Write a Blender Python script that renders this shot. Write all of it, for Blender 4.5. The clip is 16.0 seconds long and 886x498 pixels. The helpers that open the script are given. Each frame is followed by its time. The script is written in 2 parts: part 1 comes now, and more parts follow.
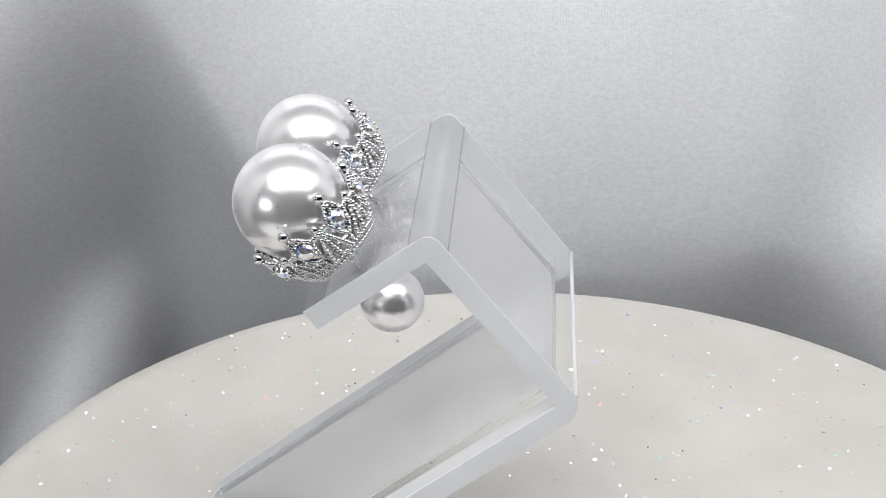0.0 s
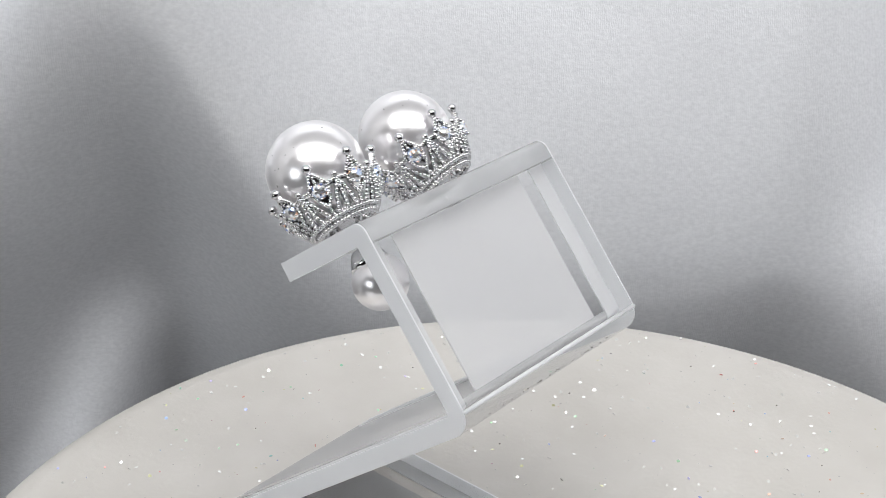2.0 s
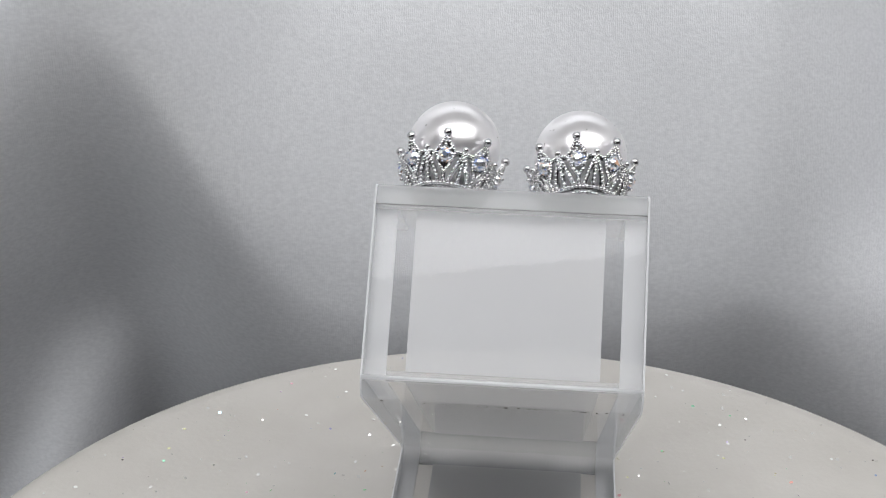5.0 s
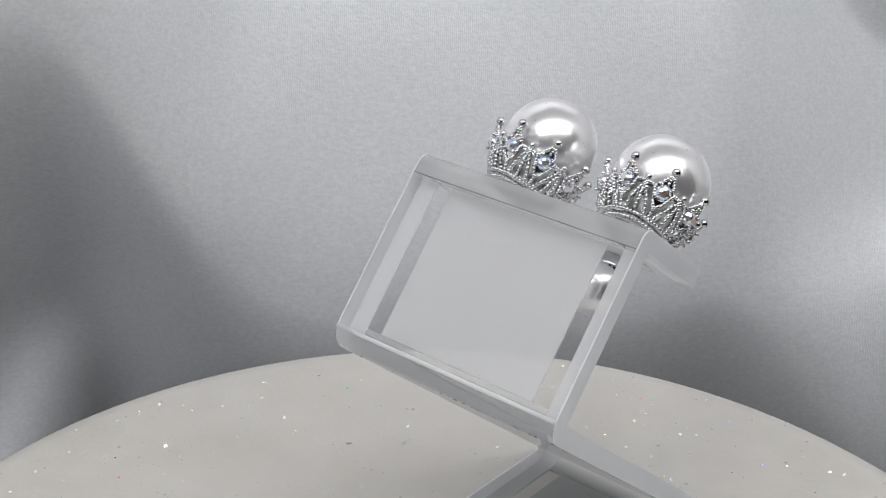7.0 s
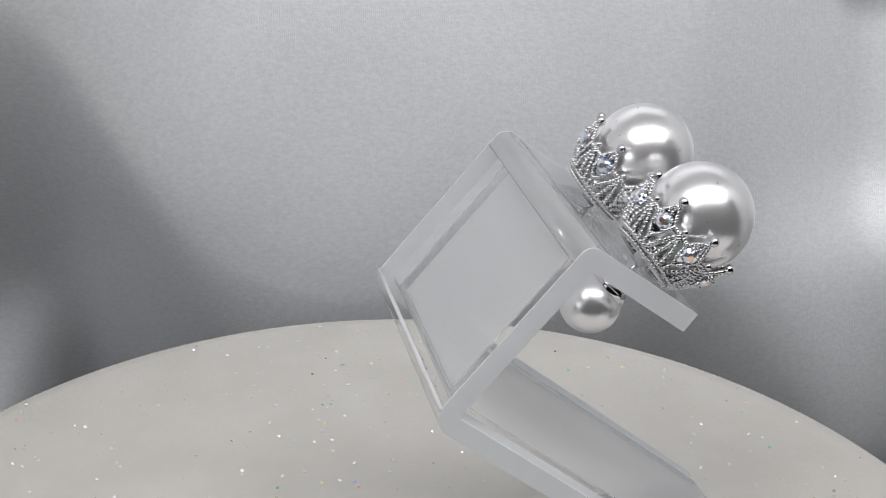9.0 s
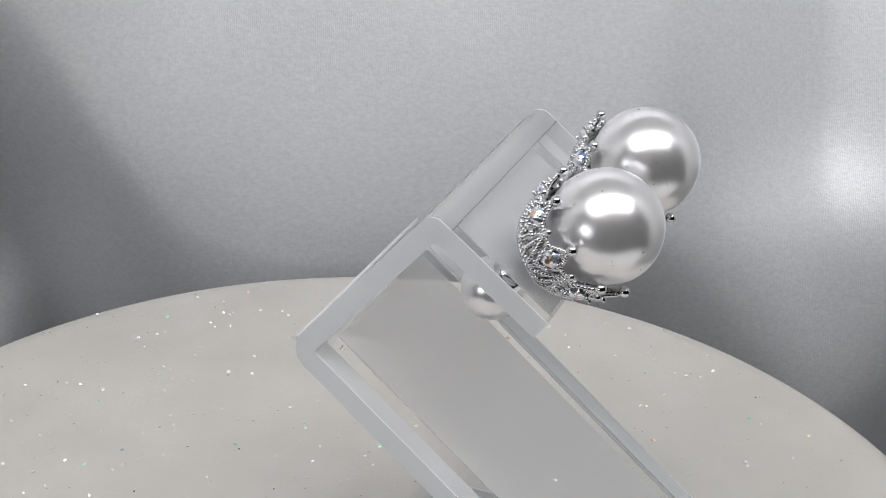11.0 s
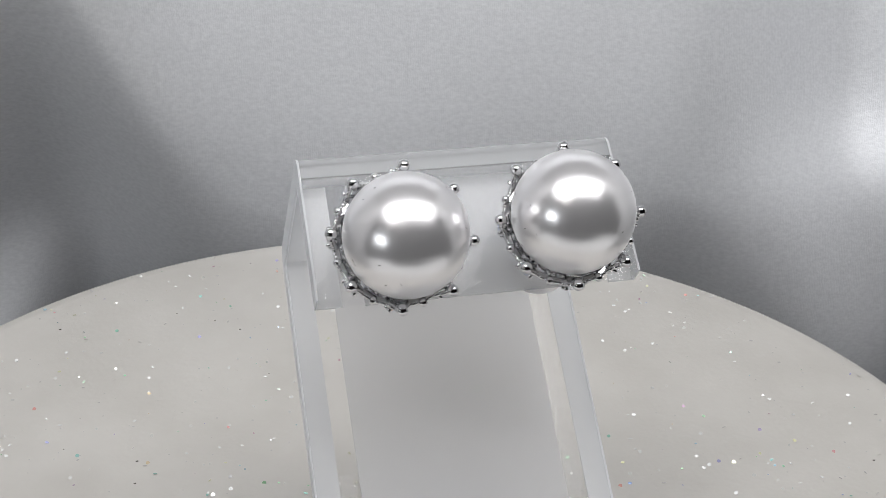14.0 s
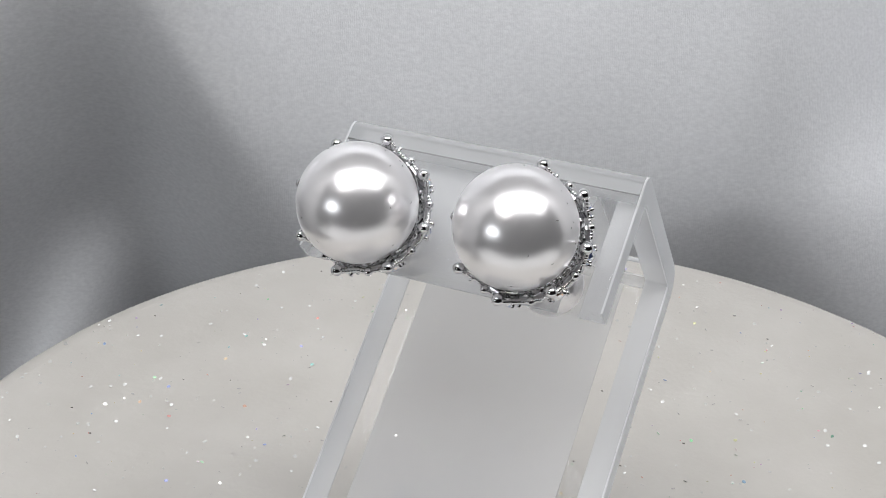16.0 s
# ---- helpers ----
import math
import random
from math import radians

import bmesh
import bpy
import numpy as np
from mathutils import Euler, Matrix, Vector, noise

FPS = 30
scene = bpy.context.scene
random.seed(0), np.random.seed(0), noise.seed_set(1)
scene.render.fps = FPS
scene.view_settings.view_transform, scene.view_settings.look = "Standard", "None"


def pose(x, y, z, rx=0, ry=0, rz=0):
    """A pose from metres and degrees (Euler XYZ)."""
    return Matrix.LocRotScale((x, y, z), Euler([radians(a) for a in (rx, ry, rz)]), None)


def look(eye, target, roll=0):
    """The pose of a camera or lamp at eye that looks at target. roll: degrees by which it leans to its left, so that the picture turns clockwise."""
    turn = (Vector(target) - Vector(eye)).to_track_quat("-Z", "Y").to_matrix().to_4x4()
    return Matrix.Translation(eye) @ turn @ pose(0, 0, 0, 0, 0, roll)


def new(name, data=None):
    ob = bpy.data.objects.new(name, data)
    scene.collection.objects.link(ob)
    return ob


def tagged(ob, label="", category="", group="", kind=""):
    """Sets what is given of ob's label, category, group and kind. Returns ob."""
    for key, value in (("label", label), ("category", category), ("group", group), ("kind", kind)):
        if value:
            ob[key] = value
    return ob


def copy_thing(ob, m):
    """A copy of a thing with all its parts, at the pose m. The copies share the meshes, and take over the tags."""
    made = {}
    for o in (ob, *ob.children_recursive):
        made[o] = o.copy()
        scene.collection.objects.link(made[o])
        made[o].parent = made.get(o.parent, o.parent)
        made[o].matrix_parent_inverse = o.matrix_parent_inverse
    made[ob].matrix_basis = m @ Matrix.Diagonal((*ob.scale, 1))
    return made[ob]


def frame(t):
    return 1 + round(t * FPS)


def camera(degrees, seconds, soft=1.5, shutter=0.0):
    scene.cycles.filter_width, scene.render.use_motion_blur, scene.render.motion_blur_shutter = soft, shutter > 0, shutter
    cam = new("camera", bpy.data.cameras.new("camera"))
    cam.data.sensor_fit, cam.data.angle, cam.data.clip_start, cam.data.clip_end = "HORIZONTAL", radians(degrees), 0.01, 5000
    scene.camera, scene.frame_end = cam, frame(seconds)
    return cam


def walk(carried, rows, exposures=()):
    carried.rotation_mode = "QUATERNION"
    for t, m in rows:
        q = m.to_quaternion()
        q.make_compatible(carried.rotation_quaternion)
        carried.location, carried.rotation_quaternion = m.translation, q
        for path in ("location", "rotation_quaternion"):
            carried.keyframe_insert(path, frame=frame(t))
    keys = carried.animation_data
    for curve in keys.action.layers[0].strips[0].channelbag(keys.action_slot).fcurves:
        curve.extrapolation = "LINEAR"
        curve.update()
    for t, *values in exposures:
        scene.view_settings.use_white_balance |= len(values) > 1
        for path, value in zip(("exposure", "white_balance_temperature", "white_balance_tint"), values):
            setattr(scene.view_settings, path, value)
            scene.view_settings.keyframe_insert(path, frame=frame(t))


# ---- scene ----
FOV = 34.16
SPIN, PHASE = -18.132, 1.066          # turntable: degrees a second, and degrees at 14.5 s
cam = camera(FOV, 16.0, soft=0.85)
PATH = [
    (0.0, -0.04197, -0.19405, 0.17052, -26.871, -1.275, -5.566),
    (0.5, -0.04103, -0.19479, 0.17273, -27.074, -1.049, -5.204),
    (1.0, -0.04097, -0.19534, 0.17577, -27.440, -1.458, -4.929),
    (1.5, -0.04000, -0.19615, 0.17588, -27.124, -1.231, -4.860),
    (2.0, -0.03872, -0.19646, 0.17823, -26.709, -1.192, -4.723),
    (2.5, -0.03773, -0.19631, 0.17955, -26.274, -1.135, -4.574),
    (3.0, -0.03537, -0.19655, 0.18035, -26.078, -1.027, -4.225),
    (5.5, -0.02845, -0.19167, 0.17934, -25.917, -0.799, -5.123),
    (6.0, -0.02535, -0.19090, 0.17864, -25.659, -0.950, -5.308),
    (6.5, -0.02408, -0.19153, 0.17620, -25.382, -0.906, -5.396),
    (7.0, -0.02327, -0.19137, 0.17476, -25.466, -1.162, -5.647),
    (7.5, -0.02227, -0.19199, 0.17488, -25.771, -1.211, -5.851),
    (8.0, -0.02225, -0.19263, 0.17540, -26.012, -1.209, -6.209),
    (10.5, -0.00981, -0.19831, 0.16929, -26.767, -1.188, -5.849),
    (11.0, -0.00967, -0.20221, 0.16839, -26.658, -1.310, -6.103),
    (11.5, -0.01005, -0.20420, 0.17072, -26.868, -1.200, -6.106),
    (12.0, -0.00952, -0.20644, 0.17378, -27.130, -0.650, -6.015),
    (12.5, -0.00882, -0.20820, 0.17428, -27.167, -0.894, -6.350),
    (13.0, -0.00960, -0.20634, 0.17156, -27.453, -0.533, -5.717),
    (13.5, -0.01201, -0.20560, 0.16815, -27.240, -0.867, -5.467),
    (14.0, -0.01638, -0.20604, 0.16597, -27.512, -1.049, -5.895),
    (14.5, -0.02016, -0.20524, 0.16300, -27.205, -1.040, -5.500),
    (15.0, -0.02474, -0.20667, 0.16335, -26.926, -1.234, -5.416),
    (15.5, -0.02886, -0.20730, 0.16462, -27.164, -1.227, -5.182),
    (16.0, -0.03433, -0.20702, 0.16482, -27.066, -1.305, -5.328),
]
walk(cam, [(t, pose(x, y, z, 90 + p, r, w)) for t, x, y, z, p, r, w in PATH],
     exposures=[(0.0, 0.05), (3.0, -0.01), (5.5, -0.33), (8.0, -0.37), (10.5, -0.41), (12.0, -0.26), (13.5, -0.36), (14.5, -0.40), (16.0, -0.23)])


# ---- world and lamps ----
world = bpy.data.worlds.new("room_air")
world.use_nodes = True
world.node_tree.nodes["Background"].inputs[0].default_value = (0.9, 0.93, 1.0, 1)
world.node_tree.nodes["Background"].inputs[1].default_value = 0.05
scene.world = world


def area_lamp(name, m, sx, sy, watts, colour):
    d = bpy.data.lights.new(name, "AREA")
    d.shape, d.size, d.size_y, d.energy, d.color = "RECTANGLE", sx, sy, watts, colour
    ob = new(name, d)
    ob.matrix_world = m
    return ob


area_lamp("ceiling_panel_light", look((0.05, -0.24, 0.775), (0.05, -0.10, 0)), 1.10, 0.42, 9.6, (0.99, 0.99, 0.998))
area_lamp("window_light", look((-1.45, -1.20, 0.42), (0, 0, 0.05)), 0.55, 0.30, 4.2, (0.93, 0.97, 1.0))


# ---- materials ----
def material(name, base, rough=0.5, metal=0.0, **sockets):
    m = bpy.data.materials.new(name)
    m.use_nodes = True
    p = m.node_tree.nodes["Principled BSDF"]
    p.inputs["Base Color"].default_value = (*base, 1)
    p.inputs["Roughness"].default_value = rough
    p.inputs["Metallic"].default_value = metal
    for k, v in sockets.items():
        p.inputs[k.replace("_", " ")].default_value = v
    return m, m.node_tree.nodes, m.node_tree.links, p


def ramp(nodes, links, source, stops):
    r = nodes.new("ShaderNodeValToRGB")
    els = r.color_ramp.elements
    while len(els) < len(stops):
        els.new(0.5)
    for e, (at, c) in zip(els, stops):
        e.position = at
        e.color = (*c, 1) if len(c) == 3 else c
    links.new(source, r.inputs[0])
    return r.outputs[0]


def grain(nodes, links, scale, detail=4.0, stretch=(1, 1, 1), rough=0.55):
    co = nodes.new("ShaderNodeTexCoord")
    mp = nodes.new("ShaderNodeMapping")
    mp.inputs["Scale"].default_value = stretch
    links.new(co.outputs["Object"], mp.inputs[0])
    n = nodes.new("ShaderNodeTexNoise")
    n.inputs["Scale"].default_value = scale
    n.inputs["Detail"].default_value = detail
    n.inputs["Roughness"].default_value = rough
    links.new(mp.outputs[0], n.inputs["Vector"])
    return n.outputs[0]


def bump(nodes, links, p, height, strength, distance):
    b = nodes.new("ShaderNodeBump")
    b.inputs["Strength"].default_value = strength
    b.inputs["Distance"].default_value = distance
    links.new(height, b.inputs["Height"])
    links.new(b.outputs[0], p.inputs["Normal"])
    return b


def make_cloth():
    m, n, l, p = material("silver_satin", (0.78, 0.79, 0.81), 0.44, 0.30)
    fine = grain(n, l, 2600, 2, (1.0, 1.0, 0.10))
    slub = grain(n, l, 1100, 3, (0.55, 1.0, 1.0))
    mix = n.new("ShaderNodeMath")
    mix.operation = "ADD"
    l.new(fine, mix.inputs[0])
    l.new(slub, mix.inputs[1])
    co = n.new("ShaderNodeTexCoord")
    rib = n.new("ShaderNodeTexWave")
    rib.bands_direction = "X"
    rib.inputs["Scale"].default_value = 560.0
    rib.inputs["Distortion"].default_value = 5.0
    rib.inputs["Detail"].default_value = 3.0
    rib.inputs["Detail Scale"].default_value = 0.6
    l.new(co.outputs["Object"], rib.inputs["Vector"])
    both = n.new("ShaderNodeMath")
    both.operation = "MULTIPLY_ADD"
    both.inputs[1].default_value = 0.16
    l.new(rib.outputs["Fac"], both.inputs[0])
    l.new(mix.outputs[0], both.inputs[2])
    bump(n, l, p, both.outputs[0], 0.55, 0.00012)
    col = ramp(n, l, slub, [(0.3, (0.77, 0.78, 0.805)), (0.7, (0.87, 0.88, 0.905))])
    l.new(col, p.inputs["Base Color"])
    return m


def make_disc():
    m, n, l, p = material("cream_resin", (0.75, 0.72, 0.68), 0.5)
    col = ramp(n, l, grain(n, l, 45, 5), [(0.3, (0.495, 0.475, 0.442)), (0.7, (0.560, 0.540, 0.508))])
    l.new(col, p.inputs["Base Color"])
    bump(n, l, p, grain(n, l, 900, 3), 0.12, 0.0004)
    return m


def make_frost(name, tint, alpha, through_part, rough=0.03):
    m, n, l, p = material(name, tint, rough, 0.0, IOR=1.49)
    col = ramp(n, l, grain(n, l, 120, 4), [(0.3, tuple(c * 0.96 for c in tint)), (0.7, tint)])
    l.new(col, p.inputs["Base Color"])
    tr = n.new("ShaderNodeBsdfTranslucent")
    tr.inputs[0].default_value = (*tint, 1)
    a = n.new("ShaderNodeMixShader")
    a.inputs[0].default_value = through_part
    l.new(p.outputs[0], a.inputs[1])
    l.new(tr.outputs[0], a.inputs[2])
    clear = n.new("ShaderNodeBsdfTransparent")
    b = n.new("ShaderNodeMixShader")
    b.inputs[0].default_value = alpha
    l.new(clear.outputs[0], b.inputs[1])
    l.new(a.outputs[0], b.inputs[2])
    l.new(b.outputs[0], n["Material Output"].inputs[0])
    return m


def make_pearl():
    m, n, l, p = material("pearl_coating", (0.93, 0.92, 0.93), 0.28, 0.80, Coat_Weight=0.14, Coat_Roughness=0.18, Sheen_Weight=1.0, Sheen_Roughness=0.30)
    col = ramp(n, l, grain(n, l, 180, 3), [(0.35, (0.945, 0.925, 0.94)), (0.65, (0.97, 0.955, 0.965))])
    l.new(col, p.inputs["Base Color"])
    bump(n, l, p, grain(n, l, 1500, 3), 0.05, 0.0002)
    return m


CLOTH, DISC = make_cloth(), make_disc()
BAND = make_frost("frosted_acrylic_edge", (0.93, 0.94, 0.955), 0.58, 0.5, 0.3)
FILM = make_frost("milky_acrylic_face", (0.885, 0.89, 0.90), 0.66, 0.5, 0.3)
LIP = make_frost("thin_milky_acrylic", (0.87, 0.88, 0.895), 0.52, 0.4, 0.3)
BEND = make_frost("bent_acrylic", (0.86, 0.87, 0.88), 0.30, 0.4, 0.3)
# pale haze stands in for internal reflection in the clear top bend
TOP_HAZE = make_frost("top_bend_reflection_haze", (0.82, 0.83, 0.84), 0.33, 0.5, 0.2)
GREY_LINE = make_frost("dull_grey_line", (0.45, 0.45, 0.45), 0.42, 0.3, 0.4)
EDGE = make_frost("sawn_edge_and_bend_glint", (0.94, 0.95, 0.965), 0.80, 0.5, 0.3)
MATTE = make_frost("matte_milky_acrylic", (0.89, 0.89, 0.895), 0.44, 0.5, 0.38)


def make_clear():
    """Clear sheet: light goes straight on, and the faces are glossy."""
    m, n, l, p = material("clear_acrylic", (0.97, 0.98, 0.99), 0.02)
    n.remove(p)
    clear, gloss, mix, edge, sharp, share = (n.new(k) for k in ("ShaderNodeBsdfTransparent", "ShaderNodeBsdfGlossy", "ShaderNodeMixShader", "ShaderNodeLayerWeight", "ShaderNodeMath", "ShaderNodeMath"))
    clear.inputs[0].default_value = (0.995, 0.995, 0.996, 1)
    gloss.inputs["Roughness"].default_value = 0.02
    edge.inputs["Blend"].default_value = 0.5
    sharp.operation, share.operation = "POWER", "MULTIPLY_ADD"
    sharp.inputs[1].default_value = 5.0
    share.inputs[1].default_value, share.inputs[2].default_value = 0.65, 0.009
    l.new(edge.outputs["Facing"], sharp.inputs[0])
    l.new(sharp.outputs[0], share.inputs[0])
    l.new(share.outputs[0], mix.inputs[0])
    l.new(clear.outputs[0], mix.inputs[1])
    l.new(gloss.outputs[0], mix.inputs[2])
    l.new(mix.outputs[0], n["Material Output"].inputs[0])
    return m


CLEAR = make_clear()
PEARL = make_pearl()
CHROME = material("rhodium_plating", (0.72, 0.72, 0.73), 0.08, 1.0)[0]


def make_gem_material():
    m, n, l, p = material("cut_crystal", (0.9, 0.92, 1.0), 0.03, 0.8, IOR=2.1)
    geo = n.new("ShaderNodeNewGeometry")
    info = n.new("ShaderNodeObjectInfo")
    add = n.new("ShaderNodeMath")
    add.operation = "ADD"
    l.new(geo.outputs["Random Per Island"], add.inputs[0])
    l.new(info.outputs["Random"], add.inputs[1])
    frac = n.new("ShaderNodeMath")
    frac.operation = "FRACT"
    l.new(add.outputs[0], frac.inputs[0])
    # facet tints paint the blue and orange flashes of a clear stone
    col = ramp(n, l, frac.outputs[0], [(0.0, (0.99, 0.99, 1.0)), (0.45, (0.92, 0.95, 1.0)), (0.60, (0.70, 0.82, 1.0)), (0.70, (0.22, 0.34, 0.85)), (0.76, (0.98, 0.96, 0.92)), (0.90, (0.95, 0.98, 0.95)), (0.95, (1.0, 0.62, 0.42))])
    l.new(col, p.inputs["Base Color"])
    return m


GEM = make_gem_material()


def make_flake():
    m, n, l, p = material("glitter_flake", (0.95, 0.95, 0.93), 0.08, 0.5)
    geo = n.new("ShaderNodeNewGeometry")
    col = ramp(n, l, geo.outputs["Random Per Island"], [(0.0, (0.95, 0.95, 0.93)), (0.70, (0.95, 0.94, 0.90)), (0.74, (0.45, 0.95, 0.5)), (0.82, (0.5, 0.6, 1.0)), (0.89, (1.0, 0.5, 0.45)), (0.95, (0.95, 0.95, 0.6))])
    l.new(col, p.inputs["Base Color"])
    return m


FLAKE = make_flake()
SPECK = material("dark_dust", (0.08, 0.07, 0.06), 0.8)[0]
TENT = material("white_tent_fabric", (0.82, 0.82, 0.82), 0.8)[0]
WALL = material("grey_wall_paint", (0.027, 0.021, 0.023), 0.8)[0]
CEIL = material("white_ceiling_paint", (0.5, 0.5, 0.5), 0.8)[0]
TABLE = material("white_tabletop", (0.75, 0.75, 0.74), 0.5)[0]


def lamp_glow():
    m, n, l, p = material("lamp_glow", (1, 1, 1), 0.4)
    p.inputs["Emission Color"].default_value = (1.0, 0.98, 0.95, 1)
    p.inputs["Emission Strength"].default_value = 230.0
    return m


GLOW = lamp_glow()


# ---- mesh helpers ----
def part(name, bm, mat, parent=None, label="", smooth=True, kind=""):
    me = bpy.data.meshes.new(name)
    bm.to_mesh(me)
    bm.free()
    me.materials.append(mat)
    if smooth:
        me.shade_smooth()
    ob = new(name, me)
    if parent:
        ob.parent = parent
    return tagged(ob, label=label, kind=kind)


def shared(name, me, m, parent):
    ob = new(name, me)
    ob.parent = parent
    ob.matrix_basis = m
    return ob


def ball(bm, at, r, level=1):
    bmesh.ops.create_icosphere(bm, subdivisions=level, radius=r, matrix=Matrix.Translation(at))


def tube(bm, pts, r, sides=6, closed=False):
    rings = []
    n = len(pts)
    for i, q in enumerate(pts):
        a = pts[(i - 1) % n] if closed or i else pts[0]
        b = pts[(i + 1) % n] if closed or i < n - 1 else pts[-1]
        d = (Vector(b) - Vector(a)).normalized()
        u = d.orthogonal().normalized() if abs(d.z) > 0.9 else d.cross(Vector((0, 0, 1))).normalized()
        v = d.cross(u)
        rings.append([bm.verts.new(Vector(q) + r * (math.cos(k * math.tau / sides) * u + math.sin(k * math.tau / sides) * v)) for k in range(sides)])
    for i in range(n if closed else n - 1):
        A, B = rings[i], rings[(i + 1) % n]
        for k in range(sides):
            bm.faces.new((A[k], A[(k + 1) % sides], B[(k + 1) % sides], B[k]))
    if not closed:
        bm.faces.new(rings[0][::-1])
        bm.faces.new(rings[-1])


def turned(bm, profile, sides=96):
    """A body of revolution about z from (radius, z) pairs; radius 0 closes it."""
    rings = []
    for r, z in profile:
        if r == 0:
            rings.append([bm.verts.new((0, 0, z))])
        else:
            rings.append([bm.verts.new((r * math.cos(k * math.tau / sides), r * math.sin(k * math.tau / sides), z)) for k in range(sides)])
    for A, B in zip(rings, rings[1:]):
        for k in range(sides):
            j = (k + 1) % sides
            f = ([A[0]] if len(A) == 1 else [A[k], A[j]]) + ([B[0]] if len(B) == 1 else [B[j], B[k]])
            bm.faces.new(f)
    bmesh.ops.recalc_face_normals(bm, faces=bm.faces)


def box(bm, x0, x1, y0, y1, z0, z1):
    bmesh.ops.create_cube(bm, size=1, matrix=Matrix.LocRotScale(((x0 + x1) / 2, (y0 + y1) / 2, (z0 + z1) / 2), None, (x1 - x0, y1 - y0, z1 - z0)))


# ---- the room round the table ----
def wall(name, *b, mat=WALL):
    bm = bmesh.new()
    box(bm, *b)
    return part(name, bm, mat, smooth=False, kind="structure")


wall("wall_north", -1.9, 1.9, 1.5, 1.6, -0.75, 1.75)
wall("wall_south", -1.9, 1.9, -2.1, -2.0, -0.75, 1.75)
wall("wall_west", -2.0, -1.9, -2.1, 1.6, -0.75, 1.75)
wall("wall_east", 1.9, 2.0, -2.1, 1.6, -0.75, 1.75)
wall("floor", -2.0, 2.0, -2.1, 1.6, -0.85, -0.75)
wall("ceiling", -2.0, 2.0, -2.1, 1.6, 1.75, 1.85, mat=CEIL)


# an unseen white light tent, added for bounce and pearl reflections; open to the front
wall("tent_wall_west", -0.62, -0.61, -0.14, 0.60, -0.70, 0.80, mat=TENT)
wall("tent_wall_east", 0.61, 0.62, -0.14, 0.60, -0.70, 0.80, mat=TENT)
wall("tent_wall_back", -0.61, 0.61, 0.60, 0.61, -0.70, 0.80, mat=TENT)
wall("tent_roof", -0.62, 0.62, -0.45, 0.61, 0.80, 0.81, mat=TENT)


def make_table():
    top = new("table")
    tagged(top, "white pedestal table with a small added reflector slab in front", "table")
    bm = bmesh.new()
    turned(bm, [(0, -0.040), (0.100, -0.040), (0.104, -0.044), (0.104, -0.056), (0.100, -0.060), (0, -0.060)], 72)
    part("tabletop", bm, TABLE, top)
    # unseen white slab, added so the pearls mirror white from below
    bm = bmesh.new()
    box(bm, -0.26, 0.26, -0.27, -0.085, -0.058, -0.043)
    bmesh.ops.bevel(bm, geom=bm.edges[:], offset=0.004, segments=2, affect="EDGES")
    part("front_reflector", bm, TABLE, top, smooth=False)
    bm = bmesh.new()
    turned(bm, [(0, -0.060), (0.022, -0.060), (0.022, -0.70), (0.09, -0.73), (0.10, -0.75), (0, -0.75)], 48)
    part("pedestal", bm, TABLE, top)


make_table()


def fold(x, z):
    """Depth of the hanging cloth at x, z: it swells forward to a line of height crest and falls back under it."""
    g = lambda v, c, s: math.exp(-((v - c) / s) ** 2)
    side = 0.5 + 0.5 * math.tanh((x - 0.045) / 0.02)
    crest = -0.021 - 0.002 * side - 0.050 * g(x, 0.155, 0.030) + 0.084 * g(x, -0.092, 0.038) + 0.075 * g(x, -0.25, 0.11) + 0.012 * g(x, 0.098, 0.018)
    d = z - crest
    soft = math.sqrt(d * d + 0.028 ** 2)
    y = 0.158 + (0.44 * soft if d > 0 else 0.38 * soft + 0.06 * 0.023)
    if d > 0.12:
        y -= 0.40 * (d - 0.12)
    drop = 0.006 * math.log1p(math.exp(min(-(z + 0.034) / 0.006, 40)))
    y -= 0.46 * min(drop, 0.12) * g(x, -0.098 + 0.26 * (z + 0.034), 0.013 + 0.06 * drop)
    y -= 0.010 * g(x, 0.155 + 0.3 * (z - 0.01), 0.044) * (0.5 - 0.5 * math.tanh((z + 0.008) / 0.014))
    y += 0.0012 * noise.noise((x * 26, z * 18, 3.0)) + 0.004 * noise.noise((x * 9, z * 6, 8.0))
    return y


def make_backdrop():
    bm = bmesh.new()
    nx, rows = 300, []
    zs = [0.36 - 0.66 * k / 240 for k in range(241)]
    for z in zs:
        rows.append([bm.verts.new((x, fold(x, z), z)) for x in (-0.5 + i / nx for i in range(nx + 1))])
    for A, B in zip(rows, rows[1:]):
        for i in range(nx):
            bm.faces.new((A[i], B[i], B[i + 1], A[i + 1]))
    ob = part("satin_backdrop", bm, CLOTH)
    mod = ob.modifiers.new("thickness", "SOLIDIFY")
    mod.thickness, mod.offset = 0.0006, 1.0
    return tagged(ob, "silver-grey satin cloth hanging in soft folds", "backdrop", kind="structure")


make_backdrop()


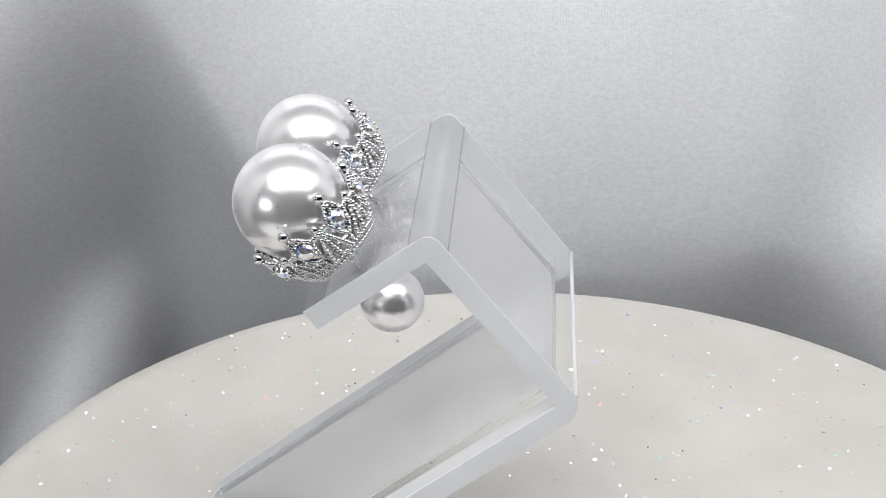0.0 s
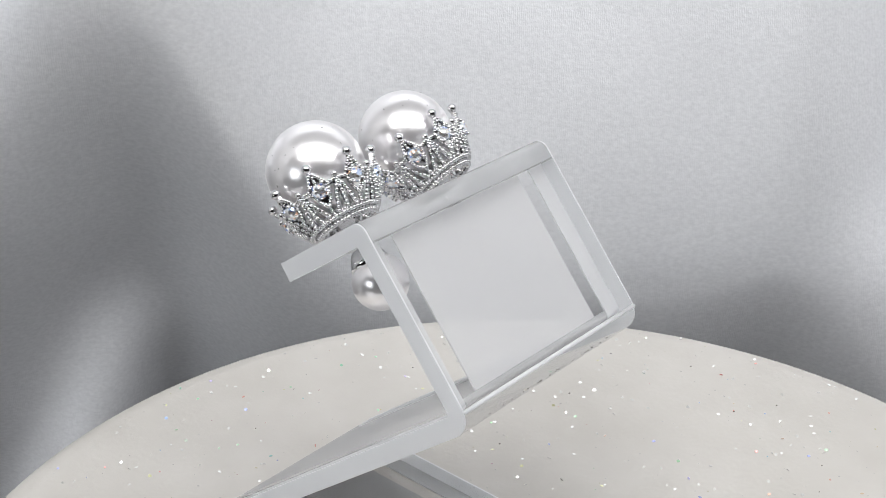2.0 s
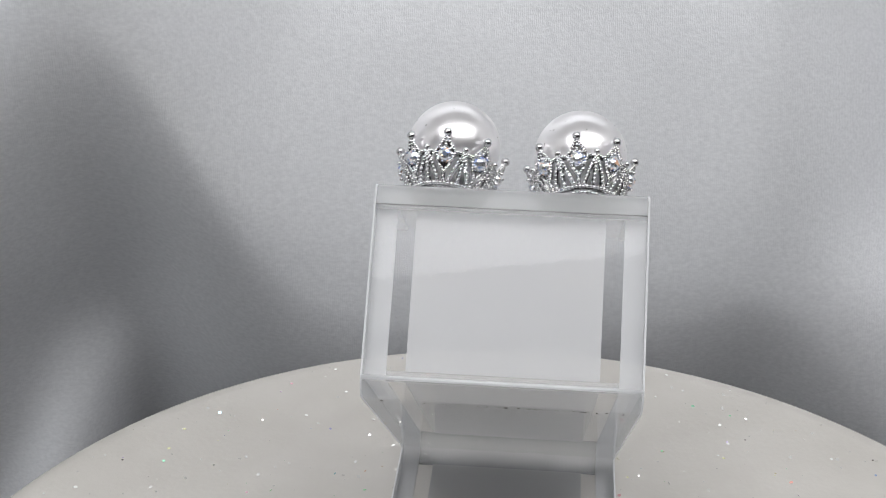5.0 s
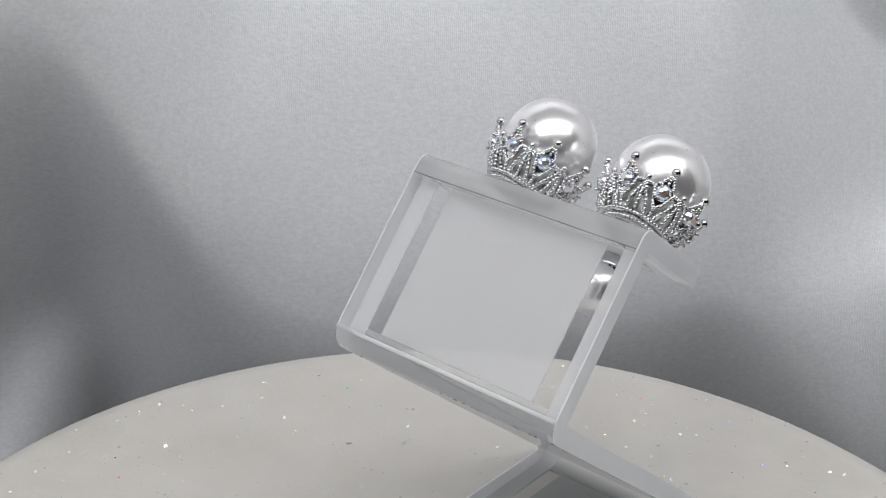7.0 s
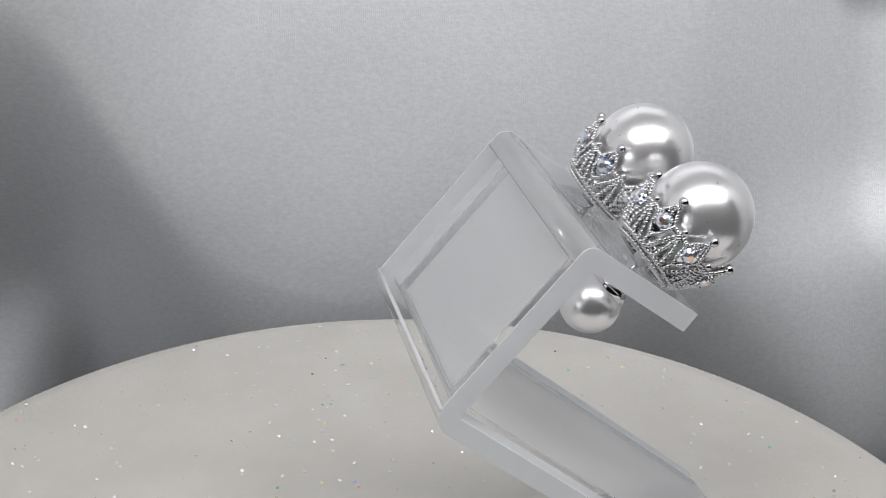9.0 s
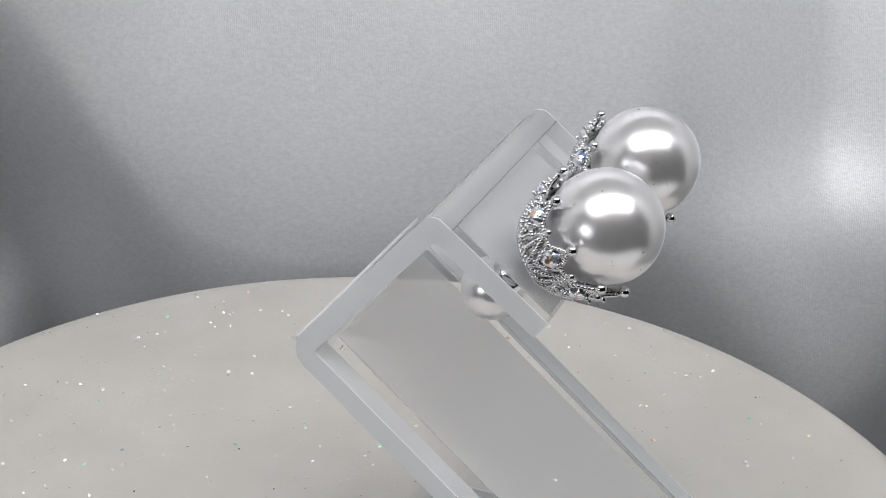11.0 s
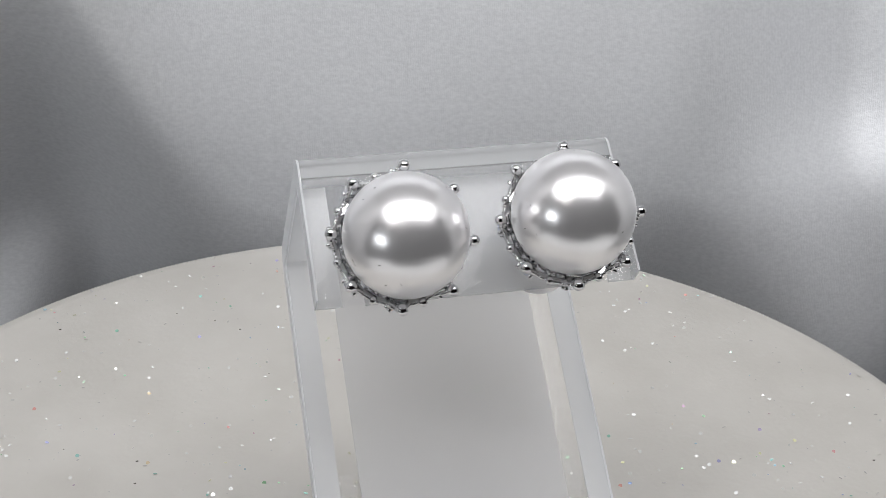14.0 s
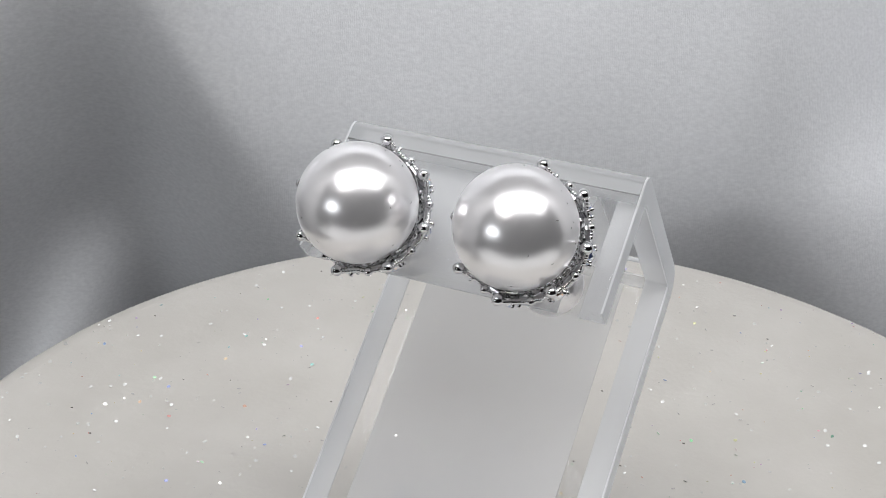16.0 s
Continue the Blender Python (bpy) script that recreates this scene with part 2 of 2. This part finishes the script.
def make_lamp():
    """Seven small round lamps in two rows on a plate under the ceiling."""
    top = new("ceiling_spotlight")
    tagged(top, "ceiling lamp with seven small round bulbs", "ceiling lamp")
    c = Vector((-0.7355, -1.0847, 1.70))
    top.location = c
    bm = bmesh.new()
    box(bm, -0.28, 0.28, -0.13, 0.13, 0.02, 0.05)
    bmesh.ops.bevel(bm, geom=bm.edges[:], offset=0.008, segments=2, affect="EDGES")
    part("plate", bm, CEIL, top, smooth=False)
    for k, j in ((0, 0), (1, 0), (2, 0), (0, 1), (1, 1), (2, 1), (-1, 0)):
        at = Vector((0.1325 * (k - 1) - 0.0735 * (j - 0.5), -0.0105 * (k - 1) - 0.0578 * (j - 0.5), 0))
        bm = bmesh.new()
        turned(bm, [(0, -0.006), (0.0075, -0.005), (0.0100, 0.0), (0.0100, 0.02), (0, 0.02)], 24)
        bmesh.ops.translate(bm, verts=bm.verts, vec=at)
        part("bulb", bm, GLOW, top)


make_lamp()


# ---- turntable ----
def make_turntable():
    top = new("turntable")
    tagged(top, "round cream turntable disc with fine glitter", "turntable")
    bm = bmesh.new()
    R, Z = 0.1146, 0.0042
    turned(bm, [(0, Z), (0.06, Z), (R - 0.008, Z), (R - 0.0045, Z - 0.0006), (R - 0.0018, Z - 0.0022), (R, 0), (R - 0.0004, -0.004),
                (R - 0.002, -0.010), (R - 0.006, -0.012), (0, -0.012)], 180)
    plate = part("plate", bm, DISC, top)
    bm = bmesh.new()
    turned(bm, [(0, -0.012), (0.085, -0.012), (0.09, -0.015), (0.09, -0.040), (0, -0.040)], 96)
    part("base", bm, TABLE, top, "white turntable foot")
    rng = random.Random(4)
    bm = bmesh.new()
    for _ in range(1600):
        r, a = math.sqrt(rng.random()) * (R - 0.006), rng.random() * math.tau
        s = rng.choice((0.00014, 0.0002, 0.00028, 0.00042))
        m = Matrix.Translation((r * math.cos(a), r * math.sin(a), Z + 0.00012)) @ Euler((rng.gauss(0, 0.34), rng.gauss(0, 0.34), rng.random() * 6)).to_matrix().to_4x4()
        bm.faces.new([bm.verts.new(m @ Vector((s * math.cos(k * math.tau / 6), s * math.sin(k * math.tau / 6), 0))) for k in range(6)])
    part("glitter", bm, FLAKE, plate, "tiny iridescent glitter flakes", smooth=False, kind="stuff")
    bm = bmesh.new()
    for _ in range(46):
        r, a = math.sqrt(rng.random()) * (R - 0.01), rng.random() * math.tau
        bmesh.ops.create_icosphere(bm, subdivisions=1, radius=rng.uniform(0.00010, 0.00022), matrix=Matrix.Translation((r * math.cos(a), r * math.sin(a), Z + 0.00005)) @ Matrix.Diagonal((1.6, 1, 0.5, 1)))
    part("dust", bm, SPECK, plate, "dark dust specks", kind="stuff")
    return top


turntable = make_turntable()


# ---- bent acrylic earring stand ----
P = [Vector(v) for v in ((-0.03775, 0.07086), (-0.02161, 0.08318), (-0.0007, 0.05877), (-0.0650, 0.00588), (-0.0030, 0.00588))]
THICK, HALF = 0.0033, 0.0225


def strip_line(radii=(0.0004, 0.0023, 0.0020), steps=9):
    """The bent sheet's two faces in (y, z), with round bends outside, and the section each pair belongs to."""
    h = THICK / 2

    def pair(q, d):
        n = Vector((-d.y, d.x)) * h
        return q + n, q - n

    out = [(*pair(P[0], (P[1] - P[0]).normalized()), ("flat", 0))]
    for i in range(1, 4):
        a, b, c, bend = P[i - 1], P[i], P[i + 1], radii[i - 1]
        u, v = (a - b).normalized(), (c - b).normalized()
        half = u.angle(v) / 2
        cut = max(bend, h) / math.tan(half) + 0.0006
        inward = (u + v).normalized()
        mid = b + inward * (bend / math.sin(half))
        left = (-u).cross(v) > 0
        before, after = pair(b + u * cut, -u), pair(b + v * cut, v)
        out += [(*before, ("flat", i - 1)), (*before, ("bend", i - 1))]
        corner = b + inward * (h / math.sin(half))
        spread = math.pi / 2 - half
        for k in range(steps + 1):
            turn = spread * (2 * k / steps - 1) * (1 if left else -1)
            way = Matrix.Rotation(turn, 2) @ -inward
            far = mid + way * (bend + h)
            near = mid + way * (bend - h) if bend > h else corner
            out.append(((near, far) if left else (far, near)) + (("bend", i - 1),))
        out += [(*after, ("bend", i - 1)), (*after, ("flat", i))]
    out.append((*pair(P[4], (P[4] - P[3]).normalized()), ("flat", 3)))
    return out


LINE = strip_line()


def strip(pairs, x0, x1, f0=0.0, f1=1.0):
    """A bar of the bent sheet between x0 and x1, from pairs of face points; f0 to f1: its share of the thickness."""
    bm = bmesh.new()
    rings = []
    for o, n_ in pairs:
        o, n_ = o.lerp(n_, f0), o.lerp(n_, f1)
        rings.append([bm.verts.new(v) for v in ((x0, o.x, o.y), (x1, o.x, o.y), (x1, n_.x, n_.y), (x0, n_.x, n_.y))])
    for A, B in zip(rings, rings[1:]):
        for k in range(4):
            bm.faces.new((A[k], A[(k + 1) % 4], B[(k + 1) % 4], B[k]))
    bm.faces.new(rings[0][::-1])
    bm.faces.new(rings[-1])
    bmesh.ops.recalc_face_normals(bm, faces=bm.faces)
    return bm


def crease(ob, angle=35):
    ob.data.set_sharp_from_angle(angle=radians(angle))
    return ob


def make_stand():
    top = new("earring_stand")
    tagged(top, "bent clear acrylic earring stand with milky faces", "display stand")
    pairs = [(o, n) for i, (o, n, _) in enumerate(LINE) if i == 0 or (o - LINE[i - 1][0]).length + (n - LINE[i - 1][1]).length > 1e-6]
    h, skin = THICK / 2, 0.00030
    for s in (-1, 1):
        a, b = sorted((s * HALF, s * (HALF - skin)))
        crease(part("sawn_edge", strip(pairs, a, b), EDGE, top, "frosted white sawn acrylic edge"))
        a, b = sorted((s * (HALF - skin - 0.00002), s * (HALF - 0.0038)))
        crease(part("edge_band", strip(pairs, a, b, 0.90, 0.99), BAND, top, "milky margin on the inner face"))
    body = HALF - skin - 0.00002
    crease(part("clear_sheet", strip(pairs, -body, body, 0.004, 0.88), CLEAR, top, "clear bent acrylic sheet"))
    w, inner = HALF - 0.0069, HALF - 0.00383
    for k, nm in enumerate(("front_lip", "back_panel", "leg_panel", "foot_panel")):
        flat = [(o, n) for o, n, sec in LINE if sec == ("flat", k)]
        crease(part(nm, strip(flat, -w, w, 0.90, 0.99), (LIP, FILM, MATTE, MATTE)[k], top, "milky inner face"))
    for k in range(3):
        crease(part("bend", strip([(o, n) for o, n, sec in LINE if sec == ("bend", k)], *((-body, body, -0.004) if k == 0 else (-inner, inner, 0.90)), 0.985 if k else 0.88), (TOP_HAZE, BEND, BEND)[k], top, "softly bent hazy acrylic"))
    # white tube in place of the bright line refracted at the lower rear bend
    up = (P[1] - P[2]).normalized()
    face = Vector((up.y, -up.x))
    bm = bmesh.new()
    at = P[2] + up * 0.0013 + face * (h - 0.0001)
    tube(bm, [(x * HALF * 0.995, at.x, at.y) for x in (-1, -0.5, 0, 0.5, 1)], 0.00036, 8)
    part("bend_glint", bm, EDGE, top, "white line standing in for light caught along the bend")
    # thin grey lines where the top bend starts and ends
    for k in (0, -1):
        o = [o for o, n, sec in LINE if sec == ("bend", 0)][k]
        bm = bmesh.new()
        tube(bm, [(x * HALF * 0.985, o.x, o.y) for x in (-1, -0.4, 0.3, 1)], 0.00011, 6)
        part("crease", bm, GREY_LINE, top, "thin grey line along the top bend")
    rng = random.Random(12)
    bm = bmesh.new()
    for a, b, side, n in ((P[2], P[3], 1, 26),):
        d = (b - a).normalized()
        nrm = Vector((-d.y, d.x))
        for _ in range(n):
            q = a + d * rng.uniform(0.0042, 0.0052) + nrm * side * (h - 0.00002)
            bmesh.ops.create_icosphere(bm, subdivisions=1, radius=rng.uniform(0.00006, 0.00013), matrix=Matrix.Translation((rng.uniform(-0.020, 0.020), q.x, q.y)) @ Matrix.Diagonal((rng.uniform(1, 3.5), 1, 1, 1)))
    part("grime", bm, SPECK, top, "dark specks along the bends", kind="stuff")
    return top


stand = make_stand()


# ---- pearl stud earrings with beaded crowns ----
def wall_r(z):
    """Radius of the crown's wall at height z (mm), pearl centre at 0."""
    ks = ((-10.8, 5.2), (-9.7, 6.1), (-7.9, 7.2), (-6.1, 7.85), (-4.3, 8.4), (-2.0, 9.35), (0, 9.9))
    for (a, ra), (b, rb) in zip(ks, ks[1:]):
        if z <= b:
            f = max(0, (z - a) / (b - a))
            return ra + (rb - ra) * f
    return ks[-1][1]


def on_wall(deg, z, out=0.0):
    r = wall_r(z) + out
    return Vector((r * math.cos(radians(deg)), r * math.sin(radians(deg)), z)) * 0.001


def wall_line(a, b, n, out=0.0):
    return [on_wall(a[0] + (b[0] - a[0]) * k / n, a[1] + (b[1] - a[1]) * k / n, out) for k in range(n + 1)]


def make_gem():
    """A square cut stone, its table towards +z, 1 unit = 1 mm."""
    bm = bmesh.new()
    rows = []
    for r, z, tw in ((0.42, 0.86, 0), (0.80, 0.72, 15), (1.12, 0.44, 0), (1.38, 0.0, 15), (0.9, -0.5, 0)):
        rows.append([bm.verts.new((r * 0.001 * math.cos(radians(30 * k + tw)), r * 0.001 * math.sin(radians(30 * k + tw)), z * 0.001)) for k in range(12)])
    bm.faces.new(rows[0])
    for i, (A, B) in enumerate(zip(rows, rows[1:])):
        for k in range(12):
            j = (k + 1) % 12
            if i % 2 == 0:
                bm.faces.new((A[k], B[k], A[j]))
                bm.faces.new((A[j], B[k], B[j]))
            else:
                bm.faces.new((A[k], B[k], B[j]))
                bm.faces.new((A[k], B[j], A[j]))
    bm.faces.new(rows[-1][::-1])
    bmesh.ops.recalc_face_normals(bm, faces=bm.faces)
    bmesh.ops.split_edges(bm, edges=bm.edges[:])
    me = bpy.data.meshes.new("gem")
    bm.to_mesh(me)
    bm.free()
    me.materials.append(GEM)
    return me


def ball_mesh(name, r, mat, level=2):
    bm = bmesh.new()
    ball(bm, (0, 0, 0), r, level)
    me = bpy.data.meshes.new(name)
    bm.to_mesh(me)
    bm.free()
    me.materials.append(mat)
    me.shade_smooth()
    return me


def out_frame(deg, z, out):
    """A pose on the crown's wall with z pointing outward."""
    at = on_wall(deg, z, out)
    side = Vector((-math.sin(radians(deg)), math.cos(radians(deg)), 0))
    up = (on_wall(deg, z + 0.3) - on_wall(deg, z - 0.3)).normalized()
    m = Matrix((side, up, side.cross(up))).transposed().to_4x4()
    m.translation = at
    return m


def bead_cloud(name, spots, mat, parent, label):
    """Many little balls as one mesh, from (centre, radius) pairs."""
    bm = bmesh.new()
    ball(bm, (0, 0, 0), 1.0, 2)
    unit = np.array([v.co[:] for v in bm.verts])
    tris = np.array([[v.index for v in f.verts] for f in bm.faces])
    bm.free()
    verts = np.concatenate([unit * r + np.array(c[:]) for c, r in spots])
    faces = np.concatenate([tris + k * len(unit) for k in range(len(spots))])
    me = bpy.data.meshes.new(name)
    me.from_pydata(verts.tolist(), [], faces.tolist())
    me.materials.append(mat)
    me.shade_smooth()
    ob = new(name, me)
    ob.parent = parent
    return tagged(ob, label=label, kind="stuff")


def plaque(bm, t):
    """The kite-shaped plate behind one stone, following the crown's wall."""
    edge = ((0, -2.5), (3.2, -3.3), (11.5, -5.0), (11.0, -6.2), (6.5, -7.4), (0, -8.2))
    edge = edge + tuple((-a, z) for a, z in edge[-2:0:-1])
    outer = [bm.verts.new(on_wall(t + a, z, 0.16)) for a, z in edge]
    inner = [bm.verts.new(on_wall(t + a, z, -0.20)) for a, z in edge]
    n = len(edge)
    for ring, z, out in ((outer, -5.6, 0.16), (inner, -5.6, -0.20)):
        mid = bm.verts.new(on_wall(t, z, out))
        for k in range(n):
            bm.faces.new((mid, ring[k], ring[(k + 1) % n]))
    for k in range(n):
        bm.faces.new((outer[k], inner[k], inner[(k + 1) % n], outer[(k + 1) % n]))


def prong_mesh():
    bm = bmesh.new()
    turned(bm, [(0, 0.00085), (0.00020, 0.00079), (0.00030, 0.00062), (0.00029, 0.00040), (0.00024, -0.0006), (0, -0.0006)], 8)
    me = bpy.data.meshes.new("prong")
    bm.to_mesh(me)
    bm.free()
    me.materials.append(CHROME)
    me.shade_smooth()
    return me


def pearl_lint(rng, n):
    """Short dark fibres and crumbs lying on the pearl."""
    bm = bmesh.new()
    for _ in range(n):
        a, b, way = rng.uniform(0, math.tau), rng.uniform(-0.2, 0.75), rng.uniform(0, math.tau)
        long = rng.uniform(0.02, 0.06)
        pts = []
        for k in range(4):
            da, db = long * (k - 1.5) / 3 * math.cos(way), long * (k - 1.5) / 3 * math.sin(way) + 0.006 * (k - 1.5) ** 2
            pts.append(Vector((math.cos(a + da) * math.cos(b + db), math.sin(a + da) * math.cos(b + db), math.sin(b + db))) * 0.00821)
        tube(bm, pts, rng.uniform(0.000020, 0.000038), 4)
    return bm


def make_earring():
    top = new("pearl_earring")
    tagged(top, "white pearl stud in a silver beaded crown with crystals", "earring", "pair of pearl earrings")
    bm = bmesh.new()
    bmesh.ops.create_uvsphere(bm, u_segments=96, v_segments=48, radius=0.00818)
    pearl = part("pearl", bm, PEARL, top, "large glossy white pearl")
    rng = random.Random(9)
    part("lint", pearl_lint(rng, 22), SPECK, pearl, "short dark fibres", kind="stuff")
    frame_bm, spots = bmesh.new(), []
    tip_me, valley_me, prong_me, gem_me = ball_mesh("tip_ball", 0.00082, CHROME), ball_mesh("valley_ball", 0.00060, CHROME), prong_mesh(), make_gem()

    def beads(a, b, n, r=0.00036, out=0.30):
        for q in wall_line(a, b, n, out):
            spots.append((q + Vector((rng.uniform(-1, 1), rng.uniform(-1, 1), rng.uniform(-1, 1))) * 0.00004, r * rng.uniform(0.88, 1.14)))

    def rail(a, b, r=0.00036, n=5, out=0.0):
        tube(frame_bm, wall_line(a, b, n, out), r)

    for i in range(8):
        t = 45 * i
        plaque(frame_bm, t)
        rail((t, -2.0), (t, -3.4), 0.00042, 3)
        for s in (-1, 1):
            beads((t + 2.2 * s, -3.0), (t + 11.0 * s, -5.0), 5)
            beads((t + 11.2 * s, -5.4), (t + 6.5 * s, -7.3), 4)
            beads((t + 5.6 * s, -7.5), (t + 1 * s, -8.2), 2)
            beads((t + 12.0 * s, -5.1), (t + 20.5 * s, -5.0), 3)
            rail((t + 11 * s, -5.3), (t + 22.5 * s, -5.0), 0.00040)
            rail((t + 21.0 * s, -5.4), (t + 8.0 * s, -9.6), 0.00042)
            beads((t + 20.8 * s, -5.5), (t + 8.0 * s, -9.5), 7, 0.00036)
        rail((t, -8.1), (t, -9.8), 0.00036)
        beads((t, -8.4), (t, -9.6), 2, 0.00034)
        beads((t, -2.9), (t, -4.0), 2, 0.00030, 0.34)
        rail((t + 22.5, -4.4), (t + 22.5, -10.0), 0.00042)
        beads((t + 22.5, -5.2), (t + 22.5, -9.3), 7, 0.00037)
        shared("tip_ball", tip_me, Matrix.Translation(on_wall(t, -1.85, 0.02)), top)
        shared("valley_ball", valley_me, Matrix.Translation(on_wall(t + 22.5, -4.35, 0.35)), top)
        g = shared("gem", gem_me, out_frame(t, -5.65, 0.42), top)
        g["label"] = "clear cut crystal"
        for k in range(4):
            shared("prong", prong_me, Matrix.Translation((0.00150 * math.cos(radians(45 + 90 * k)), 0.00150 * math.sin(radians(45 + 90 * k)), 0.0)), g)
    for z, r, n, out in ((-10.75, 0.00036, 52, 0.20), (-9.95, 0.00036, 62, 0.30)):
        for k in range(n):
            spots.append((on_wall(360 * k / n, z, out), r * rng.uniform(0.92, 1.08)))
    for z, r in ((-10.8, 0.00040), (-10.0, 0.00036)):
        tube(frame_bm, [on_wall(6 * k, z) for k in range(60)], r, closed=True)
    for k in range(16):
        a = radians(22.5 * k)
        tube(frame_bm, [Vector((r * math.cos(a), r * math.sin(a), z)) * 0.001 for r, z in ((5.2, -10.8), (4.5, -10.3), (3.4, -9.3))], 0.00026)
    for k in range(38):
        a = math.tau * k / 38
        spots.append((Vector((4.75 * math.cos(a), 4.75 * math.sin(a), -10.3)) * 0.001, 0.00036))
    bmesh.ops.recalc_face_normals(frame_bm, faces=frame_bm.faces)
    crease(part("crown_frame", frame_bm, CHROME, top, "openwork silver crown"), 40)
    bead_cloud("beadwork", spots, CHROME, top, "rows of tiny silver beads")
    bm = bmesh.new()
    turned(bm, [(0, -0.0080), (0.0030, -0.0078), (0.0042, -0.0086), (0.0043, -0.0092), (0.0036, -0.0094), (0.0016, -0.0094), (0.0011, -0.0120), (0, -0.0120)], 48)
    part("cup", bm, CHROME, top, "silver cup behind the pearl")
    return top


def make_back(ear):
    bm = bmesh.new()
    bmesh.ops.create_uvsphere(bm, u_segments=64, v_segments=32, radius=0.0047)
    clip = part("backing_pearl", bm, PEARL, ear, "small glossy white pearl clutch")
    bm = bmesh.new()
    turned(bm, [(0.0007, 0.0062), (0.0018, 0.0062), (0.0024, 0.0055), (0.0030, 0.0044), (0.0034, 0.0034), (0.0031, 0.0033), (0.0022, 0.0045), (0.0007, 0.0048), (0.0007, 0.0062)], 40)
    part("collar", bm, CHROME, clip, "polished silver collar")
    bm = bmesh.new()
    turned(bm, [(0, 0.0040), (0.00045, 0.0040), (0.00045, 0.0122), (0, 0.0122)], 16)
    part("post", bm, CHROME, clip)
    return clip


def aim(at, axis, roll):
    """A pose at a point with z along the axis and y as far up as it can be, then turned about z."""
    z = Vector(axis).normalized()
    x = Vector((0, 0, 1)).cross(z).normalized()
    m = Matrix((x, z.cross(x), z)).transposed().to_4x4() @ pose(0, 0, 0, 0, 0, roll)
    m.translation = at
    return m


AXIS_L, AXIS_R = Vector((0.00779, -0.82586, 0.56382)), Vector((-0.12577, -0.74579, 0.65420))
PEARL_L, PEARL_R = Vector((-0.01026, -0.04195, 0.08275)), Vector((0.01211, -0.04260, 0.08374))
BACK_L, BACK_R = Vector((-0.00874, -0.02575, 0.06924)), Vector((0.01318, -0.02798, 0.06868))
EAR_L, EAR_R = aim(PEARL_L, AXIS_L, 35.9), aim(PEARL_R, AXIS_R, 1.6)
CLIP_L, CLIP_R = aim(BACK_L, PEARL_L - BACK_L, 0), aim(BACK_R, PEARL_R - BACK_R, 0)
earring_l = make_earring()
back_l = make_back(earring_l)
earring_r = copy_thing(earring_l, Matrix.Identity(4))
back_r = [o for o in earring_r.children if o.name.startswith("backing_pearl")][0]
back_l.matrix_basis = EAR_L.inverted() @ CLIP_L
back_r.matrix_basis = EAR_R.inverted() @ CLIP_R


# ---- what turns ----
def motions():
    for ob, rest in ((turntable, Matrix.Identity(4)), (stand, pose(0.00335, 0, 0, 0, 0, -3.154)), (earring_l, EAR_L), (earring_r, EAR_R)):
        rows = []
        for k in range(33):
            t = k * 0.5
            rows.append((t, pose(0, 0, 0, 0, 0, SPIN * (t - 14.5) + PHASE) @ rest))
        walk(ob, rows)


motions()
